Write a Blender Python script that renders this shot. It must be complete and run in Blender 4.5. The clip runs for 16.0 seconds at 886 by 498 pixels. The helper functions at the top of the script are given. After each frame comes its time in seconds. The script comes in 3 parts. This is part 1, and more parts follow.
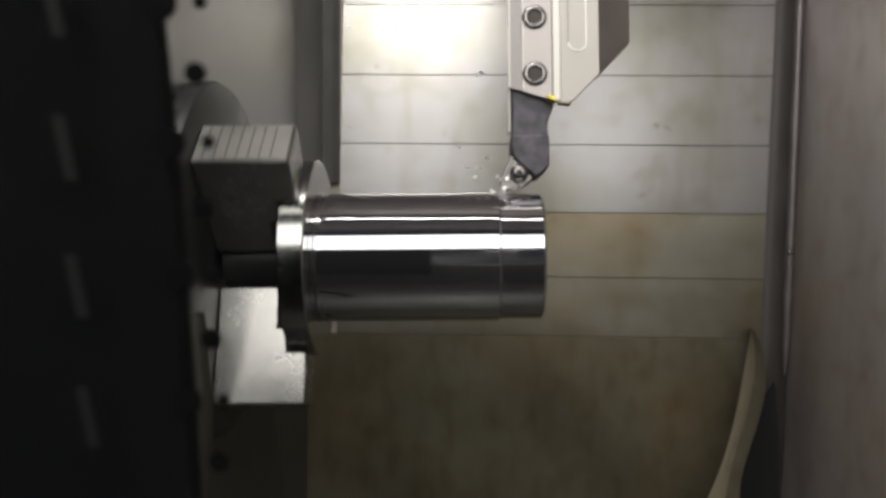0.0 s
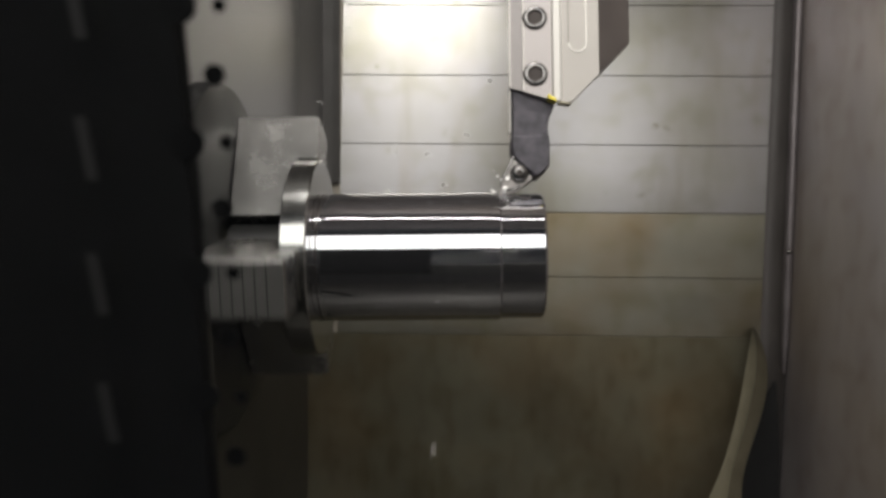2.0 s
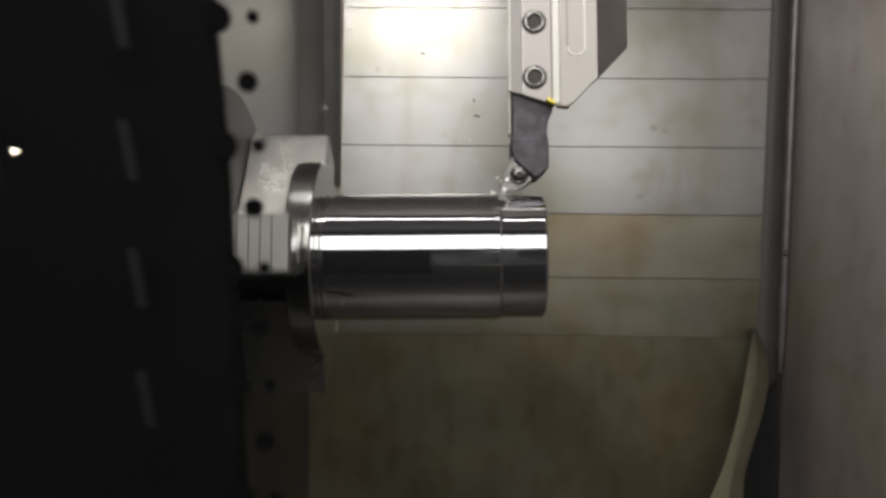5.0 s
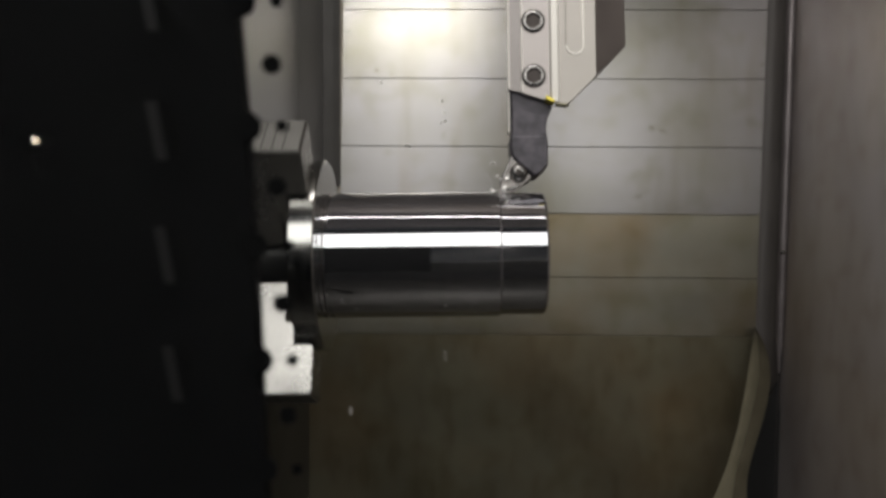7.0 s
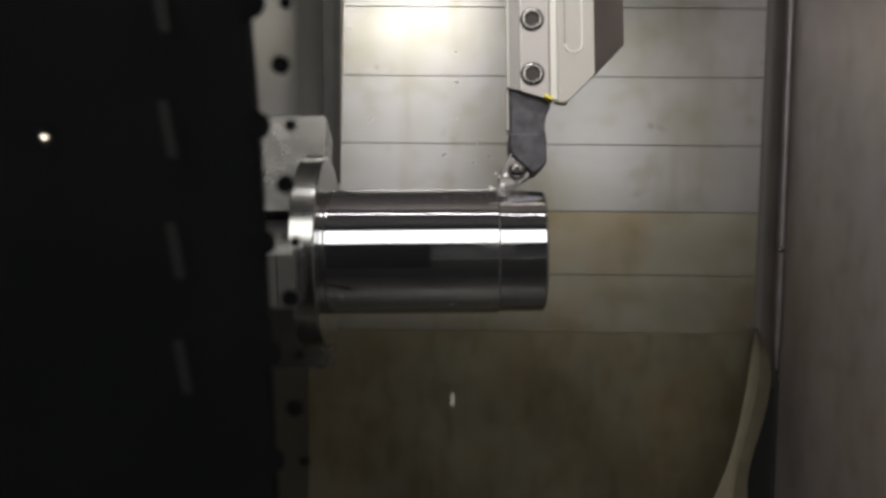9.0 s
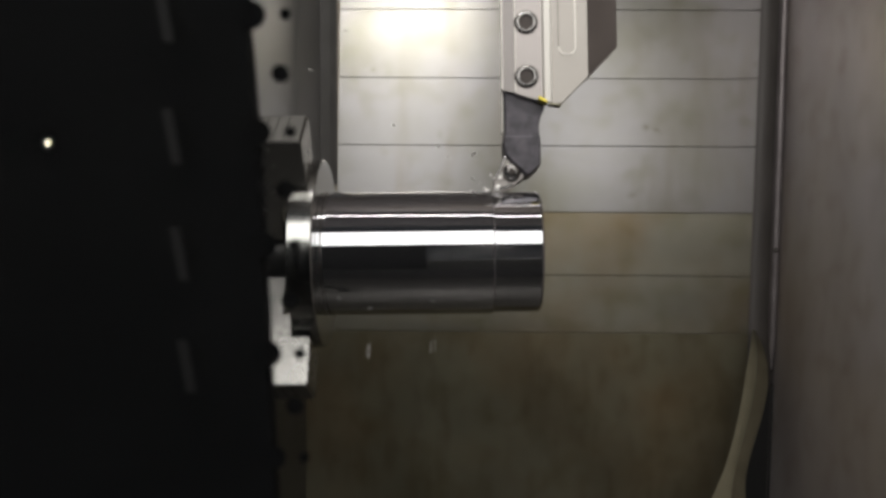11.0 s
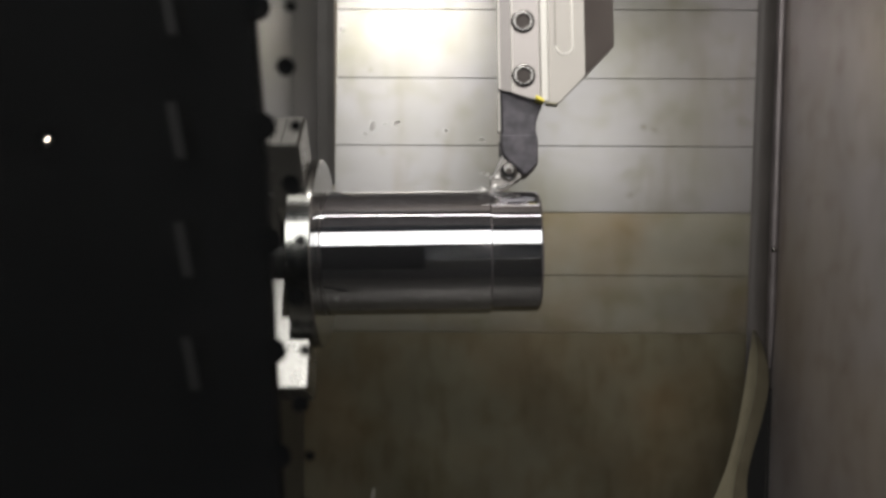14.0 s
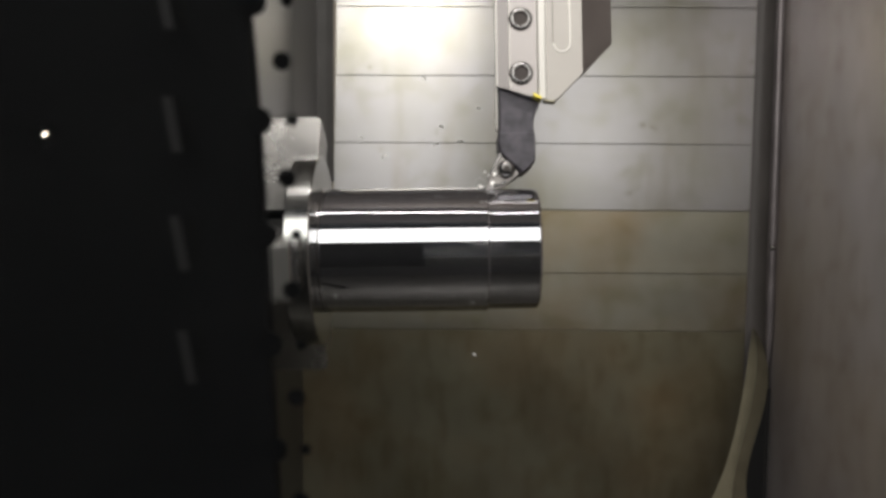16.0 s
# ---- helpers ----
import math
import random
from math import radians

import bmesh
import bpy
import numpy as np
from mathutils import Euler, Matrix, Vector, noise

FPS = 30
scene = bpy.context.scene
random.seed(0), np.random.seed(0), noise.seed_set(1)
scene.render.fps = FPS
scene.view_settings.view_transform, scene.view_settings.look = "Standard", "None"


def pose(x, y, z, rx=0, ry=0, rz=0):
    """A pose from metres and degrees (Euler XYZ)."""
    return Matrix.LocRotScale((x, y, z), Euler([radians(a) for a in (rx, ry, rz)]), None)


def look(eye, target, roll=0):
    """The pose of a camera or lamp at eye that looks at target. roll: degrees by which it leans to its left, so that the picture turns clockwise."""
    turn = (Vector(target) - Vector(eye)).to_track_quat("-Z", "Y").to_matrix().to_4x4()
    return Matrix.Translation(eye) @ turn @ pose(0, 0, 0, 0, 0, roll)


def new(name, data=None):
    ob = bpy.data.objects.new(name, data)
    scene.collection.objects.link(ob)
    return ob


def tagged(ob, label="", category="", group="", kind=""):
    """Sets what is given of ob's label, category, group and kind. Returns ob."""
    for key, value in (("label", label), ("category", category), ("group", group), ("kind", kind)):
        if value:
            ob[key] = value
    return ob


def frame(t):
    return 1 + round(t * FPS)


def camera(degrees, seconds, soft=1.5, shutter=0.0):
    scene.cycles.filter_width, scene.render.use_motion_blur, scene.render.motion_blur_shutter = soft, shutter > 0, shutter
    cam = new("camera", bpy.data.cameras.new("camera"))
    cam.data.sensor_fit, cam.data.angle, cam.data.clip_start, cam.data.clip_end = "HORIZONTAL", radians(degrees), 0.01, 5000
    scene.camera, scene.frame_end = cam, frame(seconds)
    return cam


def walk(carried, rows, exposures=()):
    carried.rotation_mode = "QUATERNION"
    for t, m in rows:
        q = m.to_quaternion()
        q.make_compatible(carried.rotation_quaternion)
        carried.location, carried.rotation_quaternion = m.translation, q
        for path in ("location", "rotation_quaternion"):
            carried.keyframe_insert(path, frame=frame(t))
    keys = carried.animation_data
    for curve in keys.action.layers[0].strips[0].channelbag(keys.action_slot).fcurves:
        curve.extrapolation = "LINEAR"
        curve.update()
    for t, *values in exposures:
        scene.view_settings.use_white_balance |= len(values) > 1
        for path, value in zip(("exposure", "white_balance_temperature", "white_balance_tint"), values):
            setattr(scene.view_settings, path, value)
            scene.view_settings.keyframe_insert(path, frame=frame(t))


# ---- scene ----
cam = camera(55.0, 16.0, soft=3.2, shutter=0.15)
cam.data.dof.use_dof, cam.data.dof.focus_distance, cam.data.dof.aperture_fstop = True, 0.515, 22
PATH = [
    (0, (0.0908, -0.5132, -0.0198), (0.0285, 1.4868, 0.0825), -0.37),
    (0.5, (0.0910, -0.5137, -0.0203), (0.0278, 1.4863, 0.0834), -0.45),
    (1, (0.0906, -0.5145, -0.0210), (0.0278, 1.4855, 0.0853), -0.58),
    (1.5, (0.0897, -0.5145, -0.0212), (0.0291, 1.4855, 0.0844), -0.48),
    (2, (0.0888, -0.5154, -0.0201), (0.0311, 1.4846, 0.0822), -0.41),
    (2.5, (0.0886, -0.5166, -0.0207), (0.0304, 1.4834, 0.0847), -0.52),
    (3, (0.0884, -0.5184, -0.0216), (0.0296, 1.4816, 0.0879), -0.6),
    (3.5, (0.0875, -0.5213, -0.0210), (0.0301, 1.4787, 0.0874), -0.63),
    (4, (0.0866, -0.5210, -0.0206), (0.0320, 1.4790, 0.0850), -0.46),
    (6.5, (0.0842, -0.5258, -0.0241), (0.0387, 1.4742, 0.0878), -0.42),
    (7, (0.0829, -0.5260, -0.0251), (0.0409, 1.4740, 0.0898), -0.57),
    (7.5, (0.0838, -0.5272, -0.0248), (0.0398, 1.4728, 0.0862), -0.59),
    (8, (0.0827, -0.5280, -0.0256), (0.0417, 1.4720, 0.0842), -0.57),
    (8.5, (0.0830, -0.5289, -0.0257), (0.0415, 1.4711, 0.0834), -0.5),
    (9, (0.0821, -0.5289, -0.0253), (0.0434, 1.4711, 0.0824), -0.39),
    (11.5, (0.0825, -0.5336, -0.0253), (0.0530, 1.4664, 0.0848), -0.63),
    (12, (0.0827, -0.5328, -0.0251), (0.0528, 1.4672, 0.0854), -0.7),
    (12.5, (0.0835, -0.5327, -0.0262), (0.0520, 1.4673, 0.0872), -0.75),
    (13, (0.0818, -0.5317, -0.0262), (0.0556, 1.4683, 0.0871), -0.73),
    (13.5, (0.0818, -0.5321, -0.0262), (0.0557, 1.4679, 0.0871), -0.78),
    (14, (0.0807, -0.5314, -0.0261), (0.0582, 1.4686, 0.0866), -0.7),
    (14.5, (0.0806, -0.5315, -0.0264), (0.0588, 1.4685, 0.0847), -0.63),
    (15, (0.0811, -0.5315, -0.0277), (0.0578, 1.4685, 0.0894), -0.97),
    (15.5, (0.0816, -0.5317, -0.0281), (0.0576, 1.4683, 0.0872), -0.88),
    (16, (0.0813, -0.5318, -0.0267), (0.0598, 1.4682, 0.0816), -0.63),
]
EXPOSURES = [
    (0, 0.72), (0.5, 0.60), (1, 0.37), (1.5, 0.44), (2, 0.62), (2.5, 0.47), (3, 0.35), (3.5, 0.42), (4, 0.60),
    (6.5, 0.50), (7, 0.30), (7.5, 0.47), (8, 0.60), (8.5, 0.58), (9, 0.32),
    (11.5, 0.48), (12, 0.70), (12.5, 0.68), (13, 0.39), (13.5, 0.40), (14, 0.65), (14.5, 0.70), (15, 0.55), (15.5, 0.40), (16, 0.65),
]
walk(cam, [(t, look(eye, target, roll)) for t, eye, target, roll in PATH], EXPOSURES)


# ---- light ----
world = bpy.data.worlds.new("room")
world.use_nodes = True
world.node_tree.nodes["Background"].inputs[0].default_value = (0.55, 0.6, 0.7, 1)
world.node_tree.nodes["Background"].inputs[1].default_value = 0.016
scene.world = world


def area_lamp(name, eye, target, sx, sy, watts, colour):
    data = bpy.data.lights.new(name, "AREA")
    data.shape, data.size, data.size_y, data.energy, data.color = "RECTANGLE", sx, sy, watts, colour
    ob = new(name, data)
    ob.matrix_world = look(eye, target)
    return ob


# work lamp under the roof, and the lit workshop seen through the upper half of the door window
roof_lamp = area_lamp("roof_work_lamp", (0.075, -0.20, 0.455), (0.12, 0.20, 0.15), 0.29, 0.004, 0.79, (1.0, 0.95, 0.92))
roof_lamp.data.spread = radians(150)
area_lamp("window_light", (0.153, -0.98, 0.432), (0.12, 0.0, 0.05), 0.914, 0.44, 3.15, (1.0, 0.965, 0.94))


# ---- materials ----
def material(name):
    mat = bpy.data.materials.new(name)
    mat.use_nodes = True
    return mat, mat.node_tree.nodes, mat.node_tree.links, mat.node_tree.nodes["Principled BSDF"]


def worn(name, dark, light, metal, rough, rough_to, scale=40.0, fine=600.0, bump=0.05, stretch=(1, 1, 1), depth=0.0004):
    """A surface with stains at one scale and grain at another, in object space."""
    mat, nodes, links, bsdf = material(name)
    coord = nodes.new("ShaderNodeTexCoord")
    mapping = nodes.new("ShaderNodeMapping")
    mapping.inputs["Scale"].default_value = stretch
    links.new(coord.outputs["Object"], mapping.inputs[0])
    big, small = nodes.new("ShaderNodeTexNoise"), nodes.new("ShaderNodeTexNoise")
    big.inputs["Scale"].default_value, big.inputs["Detail"].default_value = scale, 6
    small.inputs["Scale"].default_value, small.inputs["Detail"].default_value = fine, 3
    for n in (big, small):
        links.new(mapping.outputs[0], n.inputs["Vector"])
    mix = nodes.new("ShaderNodeMath")
    mix.operation = "MULTIPLY_ADD"
    mix.inputs[1].default_value = 0.2
    links.new(small.outputs[0], mix.inputs[0])
    part_big = nodes.new("ShaderNodeMath")
    part_big.operation = "MULTIPLY"
    part_big.inputs[1].default_value = 0.8
    links.new(big.outputs[0], part_big.inputs[0])
    links.new(part_big.outputs[0], mix.inputs[2])
    ramp = nodes.new("ShaderNodeValToRGB")
    ramp.color_ramp.elements[0].position, ramp.color_ramp.elements[1].position = 0.2, 0.8
    ramp.color_ramp.elements[0].color, ramp.color_ramp.elements[1].color = (*dark, 1), (*light, 1)
    links.new(mix.outputs[0], ramp.inputs[0])
    links.new(ramp.outputs[0], bsdf.inputs["Base Color"])
    span = nodes.new("ShaderNodeMapRange")
    span.inputs[1].default_value, span.inputs[2].default_value = 0.3, 0.7
    span.inputs[3].default_value, span.inputs[4].default_value = rough, rough_to
    links.new(mix.outputs[0], span.inputs[0])
    links.new(span.outputs[0], bsdf.inputs["Roughness"])
    bsdf.inputs["Metallic"].default_value = metal
    if bump:
        b = nodes.new("ShaderNodeBump")
        b.inputs["Strength"].default_value, b.inputs["Distance"].default_value = bump, depth
        links.new(small.outputs[0], b.inputs["Height"])
        links.new(b.outputs[0], bsdf.inputs["Normal"])
    return mat


def tinted(mat, scale, tint, low, high, stretch=(1, 1, 1)):
    """Large oily stains of another tint over a worn surface."""
    nodes, links = mat.node_tree.nodes, mat.node_tree.links
    bsdf = nodes["Principled BSDF"]
    before = bsdf.inputs["Base Color"].links[0].from_socket
    coord, mapping, noise_node = nodes.new("ShaderNodeTexCoord"), nodes.new("ShaderNodeMapping"), nodes.new("ShaderNodeTexNoise")
    mapping.inputs["Scale"].default_value = stretch
    noise_node.inputs["Scale"].default_value, noise_node.inputs["Detail"].default_value = scale, 4
    ramp, mix = nodes.new("ShaderNodeValToRGB"), nodes.new("ShaderNodeMix")
    ramp.color_ramp.elements[0].position, ramp.color_ramp.elements[1].position = low, high
    mix.data_type, mix.blend_type = "RGBA", "MULTIPLY"
    links.new(coord.outputs["Object"], mapping.inputs[0])
    links.new(mapping.outputs[0], noise_node.inputs["Vector"])
    links.new(noise_node.outputs[0], ramp.inputs[0])
    links.new(ramp.outputs[0], mix.inputs[0])
    links.new(before, mix.inputs[6])
    mix.inputs[7].default_value = (*tint, 1)
    links.new(mix.outputs[2], bsdf.inputs["Base Color"])
    return mat


def plain(name, colour, metal=0.0, rough=0.5, glow=0.0):
    mat, nodes, links, bsdf = material(name)
    bsdf.inputs["Base Color"].default_value = (*colour, 1)
    bsdf.inputs["Metallic"].default_value, bsdf.inputs["Roughness"].default_value = metal, rough
    if glow:
        bsdf.inputs["Emission Color"].default_value = (*colour, 1)
        bsdf.inputs["Emission Strength"].default_value = glow
    return mat


STEEL_SHEET = worn("brushed sheet steel", (0.25, 0.243, 0.243), (0.35, 0.341, 0.34), 0.85, 0.27, 0.36, 6, 90, 0.02, (1, 1, 2.5))
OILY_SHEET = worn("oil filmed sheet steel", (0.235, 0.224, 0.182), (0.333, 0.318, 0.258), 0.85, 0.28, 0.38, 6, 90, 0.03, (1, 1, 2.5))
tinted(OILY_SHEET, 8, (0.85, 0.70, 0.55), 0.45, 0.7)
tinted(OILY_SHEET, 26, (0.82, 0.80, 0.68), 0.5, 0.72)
tinted(STEEL_SHEET, 7, (0.80, 0.80, 0.67), 0.42, 0.72)
tinted(STEEL_SHEET, 34, (0.86, 0.85, 0.78), 0.52, 0.74)
tinted(STEEL_SHEET, 70, (0.7, 0.67, 0.6), 0.68, 0.76)
tinted(STEEL_SHEET, 16, (0.86, 0.82, 0.76), 0.5, 0.75, (2.0, 1, 0.3))
PANEL_STEEL = worn("grey side panel", (0.41, 0.378, 0.373), (0.57, 0.53, 0.525), 0.35, 0.36, 0.52, 12, 260, 0.05, (1, 1, 0.35))
tinted(PANEL_STEEL, 5, (0.66, 0.63, 0.62), 0.40, 0.68, (1, 1, 0.35))
tinted(PANEL_STEEL, 90, (0.95, 0.945, 0.94), 0.45, 0.7, (1, 1, 0.2))
tinted(PANEL_STEEL, 5, (0.98, 0.94, 0.84), 0.42, 0.66)
tinted(PANEL_STEEL, 40, (0.85, 0.82, 0.78), 0.5, 0.75)
HEAD_STEEL = worn("headstock panel", (0.30, 0.30, 0.30), (0.44, 0.44, 0.43), 0.85, 0.3, 0.42, 10, 240, 0.04, (1, 1, 0.3))
# near-black that stands for the shade between lip and side panel
GAP_SHADE = worn("painted gap shade", (0.003, 0.003, 0.003), (0.009, 0.008, 0.007), 0.0, 0.5, 0.7, 60, 500, 0.1)
GRIME = worn("grimy joint filling", (0.16, 0.13, 0.09), (0.36, 0.33, 0.28), 0.0, 0.5, 0.7, 25, 300, 0.1)
BEAD = worn("pale corner bead", (0.10, 0.085, 0.085), (0.26, 0.235, 0.24), 0.4, 0.3, 0.45, 30, 300, 0.05)
GAP_STRIP = worn("dark seal strip", (0.05, 0.048, 0.045), (0.085, 0.082, 0.078), 0.2, 0.4, 0.6, 40, 500, 0.05)
TURNED = worn("fresh turned steel", (0.58, 0.58, 0.61), (0.70, 0.70, 0.73), 0.97, 0.02, 0.04, 60, 900, 0.03, (12, 0.4, 0.4), 0.00003)
FINISHED = worn("fine turned steel", (0.50, 0.50, 0.53), (0.63, 0.63, 0.66), 0.97, 0.025, 0.045, 60, 1200, 0.03, (16, 0.4, 0.4), 0.00003)
RAW_BAR = worn("machined collar steel", (0.40, 0.40, 0.385), (0.51, 0.51, 0.495), 1.0, 0.15, 0.21, 70, 700, 0.02, (4, 1, 1), 0.00005)
CHUCK = worn("oily chuck steel", (0.025, 0.025, 0.025), (0.06, 0.06, 0.057), 0.6, 0.35, 0.5, 40, 500, 0.08)
JAW = worn("ground jaw steel", (0.36, 0.352, 0.335), (0.50, 0.49, 0.468), 0.94, 0.20, 0.30, 50, 600, 0.015)
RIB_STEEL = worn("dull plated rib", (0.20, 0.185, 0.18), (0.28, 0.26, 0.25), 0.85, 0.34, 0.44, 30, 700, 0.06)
JAW_END = worn("dull serrated jaw end", (0.25, 0.245, 0.23), (0.34, 0.33, 0.31), 0.75, 0.36, 0.46, 50, 600, 0.03)
CLAMP = worn("grey plated clamp", (0.31, 0.285, 0.275), (0.40, 0.37, 0.357), 0.85, 0.34, 0.44, 30, 700, 0.06)
NICKEL = worn("nickel plated holder", (0.30, 0.28, 0.258), (0.39, 0.365, 0.338), 0.85, 0.34, 0.44, 30, 700, 0.06)
# near-white base colour carries the window's reflection on the tool's edges
EDGE = worn("satin edge with painted sheen", (0.80, 0.77, 0.71), (0.90, 0.87, 0.81), 0.2, 0.3, 0.4, 40, 600, 0.03)
# darker than the block: the flank's shade is put into this colour
HOLDER_SHADE = worn("shade-toned holder flank", (0.16, 0.14, 0.13), (0.24, 0.21, 0.195), 0.6, 0.4, 0.5, 40, 600, 0.08)
TOOL_BLACK = worn("blackened tool steel", (0.004, 0.004, 0.006), (0.20, 0.185, 0.21), 0.4, 0.4, 0.6, 130, 900, 0.25)
SCREW = worn("bright screw steel", (0.27, 0.26, 0.25), (0.4, 0.39, 0.38), 1.0, 0.2, 0.3, 90, 900, 0.05)
SOCKET = plain("screw socket", (0.045, 0.036, 0.032), 0.5, 0.4)
CARBIDE = worn("carbide insert", (0.30, 0.275, 0.26), (0.46, 0.43, 0.41), 0.7, 0.3, 0.45, 200, 900, 0.05)
BRASS = plain("yellow coolant nozzle", (0.75, 0.62, 0.08), 0.6, 0.3)
CHIP = plain("bright steel chip", (0.98, 0.96, 0.93), 0.2, 0.25)
FRIT = plain("black glass print", (0.002, 0.002, 0.002), 0.0, 0.7)
FRIT.node_tree.nodes["Principled BSDF"].inputs["Specular IOR Level"].default_value = 0.05
FRAME_BLACK = worn("black door seal", (0.0022, 0.0022, 0.0022), (0.004, 0.004, 0.004), 0.0, 0.6, 0.75, 60, 500, 0.05)
FRAME_BLACK.node_tree.nodes["Principled BSDF"].inputs["Specular IOR Level"].default_value = 0.05
DASH = plain("grey print dash", (0.0062, 0.0065, 0.0062), 0.0, 0.7)
LIP = worn("oily chute lip", (0.25, 0.23, 0.155), (0.38, 0.35, 0.25), 0.5, 0.35, 0.5, 60, 500, 0.08)
# the lip's oily steel again, darkened for the side in shade
LIP_SHADE = worn("shaded copy of chute lip", (0.10, 0.088, 0.058), (0.17, 0.15, 0.10), 0.4, 0.4, 0.55, 60, 500, 0.08)
APRON = worn("oily apron steel", (0.145, 0.134, 0.092), (0.25, 0.23, 0.158), 0.6, 0.30, 0.44, 12, 260, 0.05)
tinted(APRON, 9, (1.0, 0.90, 0.80), 0.45, 0.75)
tinted(APRON, 4, (0.50, 0.46, 0.44), 0.40, 0.66)
tinted(APRON, 7, (1.0, 0.90, 0.82), 0.5, 0.68)
tinted(APRON, 60, (0.8, 0.78, 0.72), 0.5, 0.7, (1, 1, 0.4))
tinted(APRON, 24, (0.72, 0.70, 0.62), 0.48, 0.72)
CASTING = worn("dark painted casting", (0.004, 0.004, 0.004), (0.009, 0.0085, 0.008), 0.0, 0.6, 0.75, 20, 300, 0.08)
CASTING.node_tree.nodes["Principled BSDF"].inputs["Specular IOR Level"].default_value = 0.12
HEAD_CAST = worn("oily headstock casting", (0.036, 0.034, 0.026), (0.075, 0.070, 0.053), 0.1, 0.4, 0.55, 20, 300, 0.08)
HOSE = worn("olive hose", (0.016, 0.015, 0.010), (0.035, 0.032, 0.020), 0.0, 0.4, 0.55, 50, 400, 0.1)
# much darker than the slats: the corner's shading is in the colour
FLANGE = worn("corner-shaded flange steel", (0.065, 0.057, 0.053), (0.105, 0.093, 0.087), 0.1, 0.45, 0.6, 20, 300, 0.05)
PAN = worn("oily pan", (0.16, 0.155, 0.14), (0.26, 0.25, 0.23), 0.4, 0.35, 0.5, 14, 300, 0.06)
DOOR_PAINT = worn("grey door paint", (0.15, 0.15, 0.16), (0.23, 0.23, 0.24), 0.0, 0.45, 0.6, 10, 200, 0.05)

GLASS, _n, _l, _b = material("window glass")
_b.inputs["Transmission Weight"].default_value, _b.inputs["Roughness"].default_value, _b.inputs["IOR"].default_value = 1.0, 0.0, 1.45
_b.inputs["Base Color"].default_value = (0.97, 0.985, 0.97, 1)


# ---- mesh helpers ----
def finish(bm, name, mat, smooth=False):
    bmesh.ops.recalc_face_normals(bm, faces=bm.faces)
    me = bpy.data.meshes.new(name)
    bm.to_mesh(me)
    bm.free()
    me.materials.append(mat)
    if smooth:
        me.shade_smooth()
        me.set_sharp_from_angle(angle=radians(35))
    return me


def part(name, bm, mat, parent=None, label="", smooth=False):
    ob = new(name, finish(bm, name, mat, smooth))
    ob.parent = parent
    return tagged(ob, label)


def thing(name, label, category, group="", kind="", at=(0, 0, 0)):
    ob = new(name)
    ob.empty_display_size = 0.01
    ob.location = at
    return tagged(ob, label, category, group, kind)


def box(x0, x1, y0, y1, z0, z1, bevel=0.0):
    bm = bmesh.new()
    bmesh.ops.create_cube(bm, size=1, matrix=Matrix.LocRotScale(((x0 + x1) / 2, (y0 + y1) / 2, (z0 + z1) / 2), None, (x1 - x0, y1 - y0, z1 - z0)))
    if bevel:
        bmesh.ops.bevel(bm, geom=bm.edges[:], offset=bevel, segments=2, affect="EDGES", profile=0.5)
    return bm


def prism(outline, lo, hi, axes="xz", bevel=0.0, segments=2):
    """A closed outline in two axes, drawn out along the third from lo to hi."""
    third = ({0, 1, 2} - {"xyz".index(a) for a in axes}).pop()
    a, b = ("xyz".index(c) for c in axes)
    bm = bmesh.new()
    rings = []
    for d in (lo, hi):
        ring = []
        for p, q in outline:
            co = [0.0, 0.0, 0.0]
            co[a], co[b], co[third] = p, q, d
            ring.append(bm.verts.new(co))
        rings.append(ring)
    bm.faces.new(rings[0])
    bm.faces.new(rings[1][::-1])
    n = len(outline)
    for i in range(n):
        bm.faces.new((rings[0][i], rings[1][i], rings[1][(i + 1) % n], rings[0][(i + 1) % n]))
    bmesh.ops.recalc_face_normals(bm, faces=bm.faces)
    if bevel:
        bmesh.ops.bevel(bm, geom=bm.edges[:], offset=bevel, segments=segments, affect="EDGES", profile=0.5)
    return bm


def lathe(profile, steps=96, closed=False):
    """A profile of (x, r) turned about the x axis."""
    bm = bmesh.new()
    rings = []
    for x, r in profile:
        if r < 1e-6:
            rings.append([bm.verts.new((x, 0, 0))])
        else:
            rings.append([bm.verts.new((x, r * math.sin(2 * math.pi * k / steps), r * math.cos(2 * math.pi * k / steps))) for k in range(steps)])
    pairs = list(zip(rings, rings[1:])) + ([(rings[-1], rings[0])] if closed else [])
    for one, two in pairs:
        for k in range(steps):
            j = (k + 1) % steps
            if len(one) == 1:
                bm.faces.new((one[0], two[k], two[j]))
            elif len(two) == 1:
                bm.faces.new((one[k], two[0], one[j]))
            else:
                bm.faces.new((one[k], two[k], two[j], one[j]))
    return bm


def moved(bm, m):
    bmesh.ops.transform(bm, matrix=m, verts=bm.verts[:])
    return bm


def joined(*bms):
    out = bmesh.new()
    for bm in bms:
        me = bpy.data.meshes.new("tmp")
        bm.to_mesh(me)
        bm.free()
        out.from_mesh(me)
        bpy.data.meshes.remove(me)
    return out


TURN_TO_Y = Matrix.Rotation(radians(-90), 4, "Z")  # the lathe axis onto -y


# ---- the enclosure ----
WALL_Y = 0.346
LEFT_X, RIGHT_X = -0.0422, 0.4035
JOINTS = (-0.062, -0.003, 0.062, 0.131, 0.202, 0.275, 0.348, 0.421, 0.50)


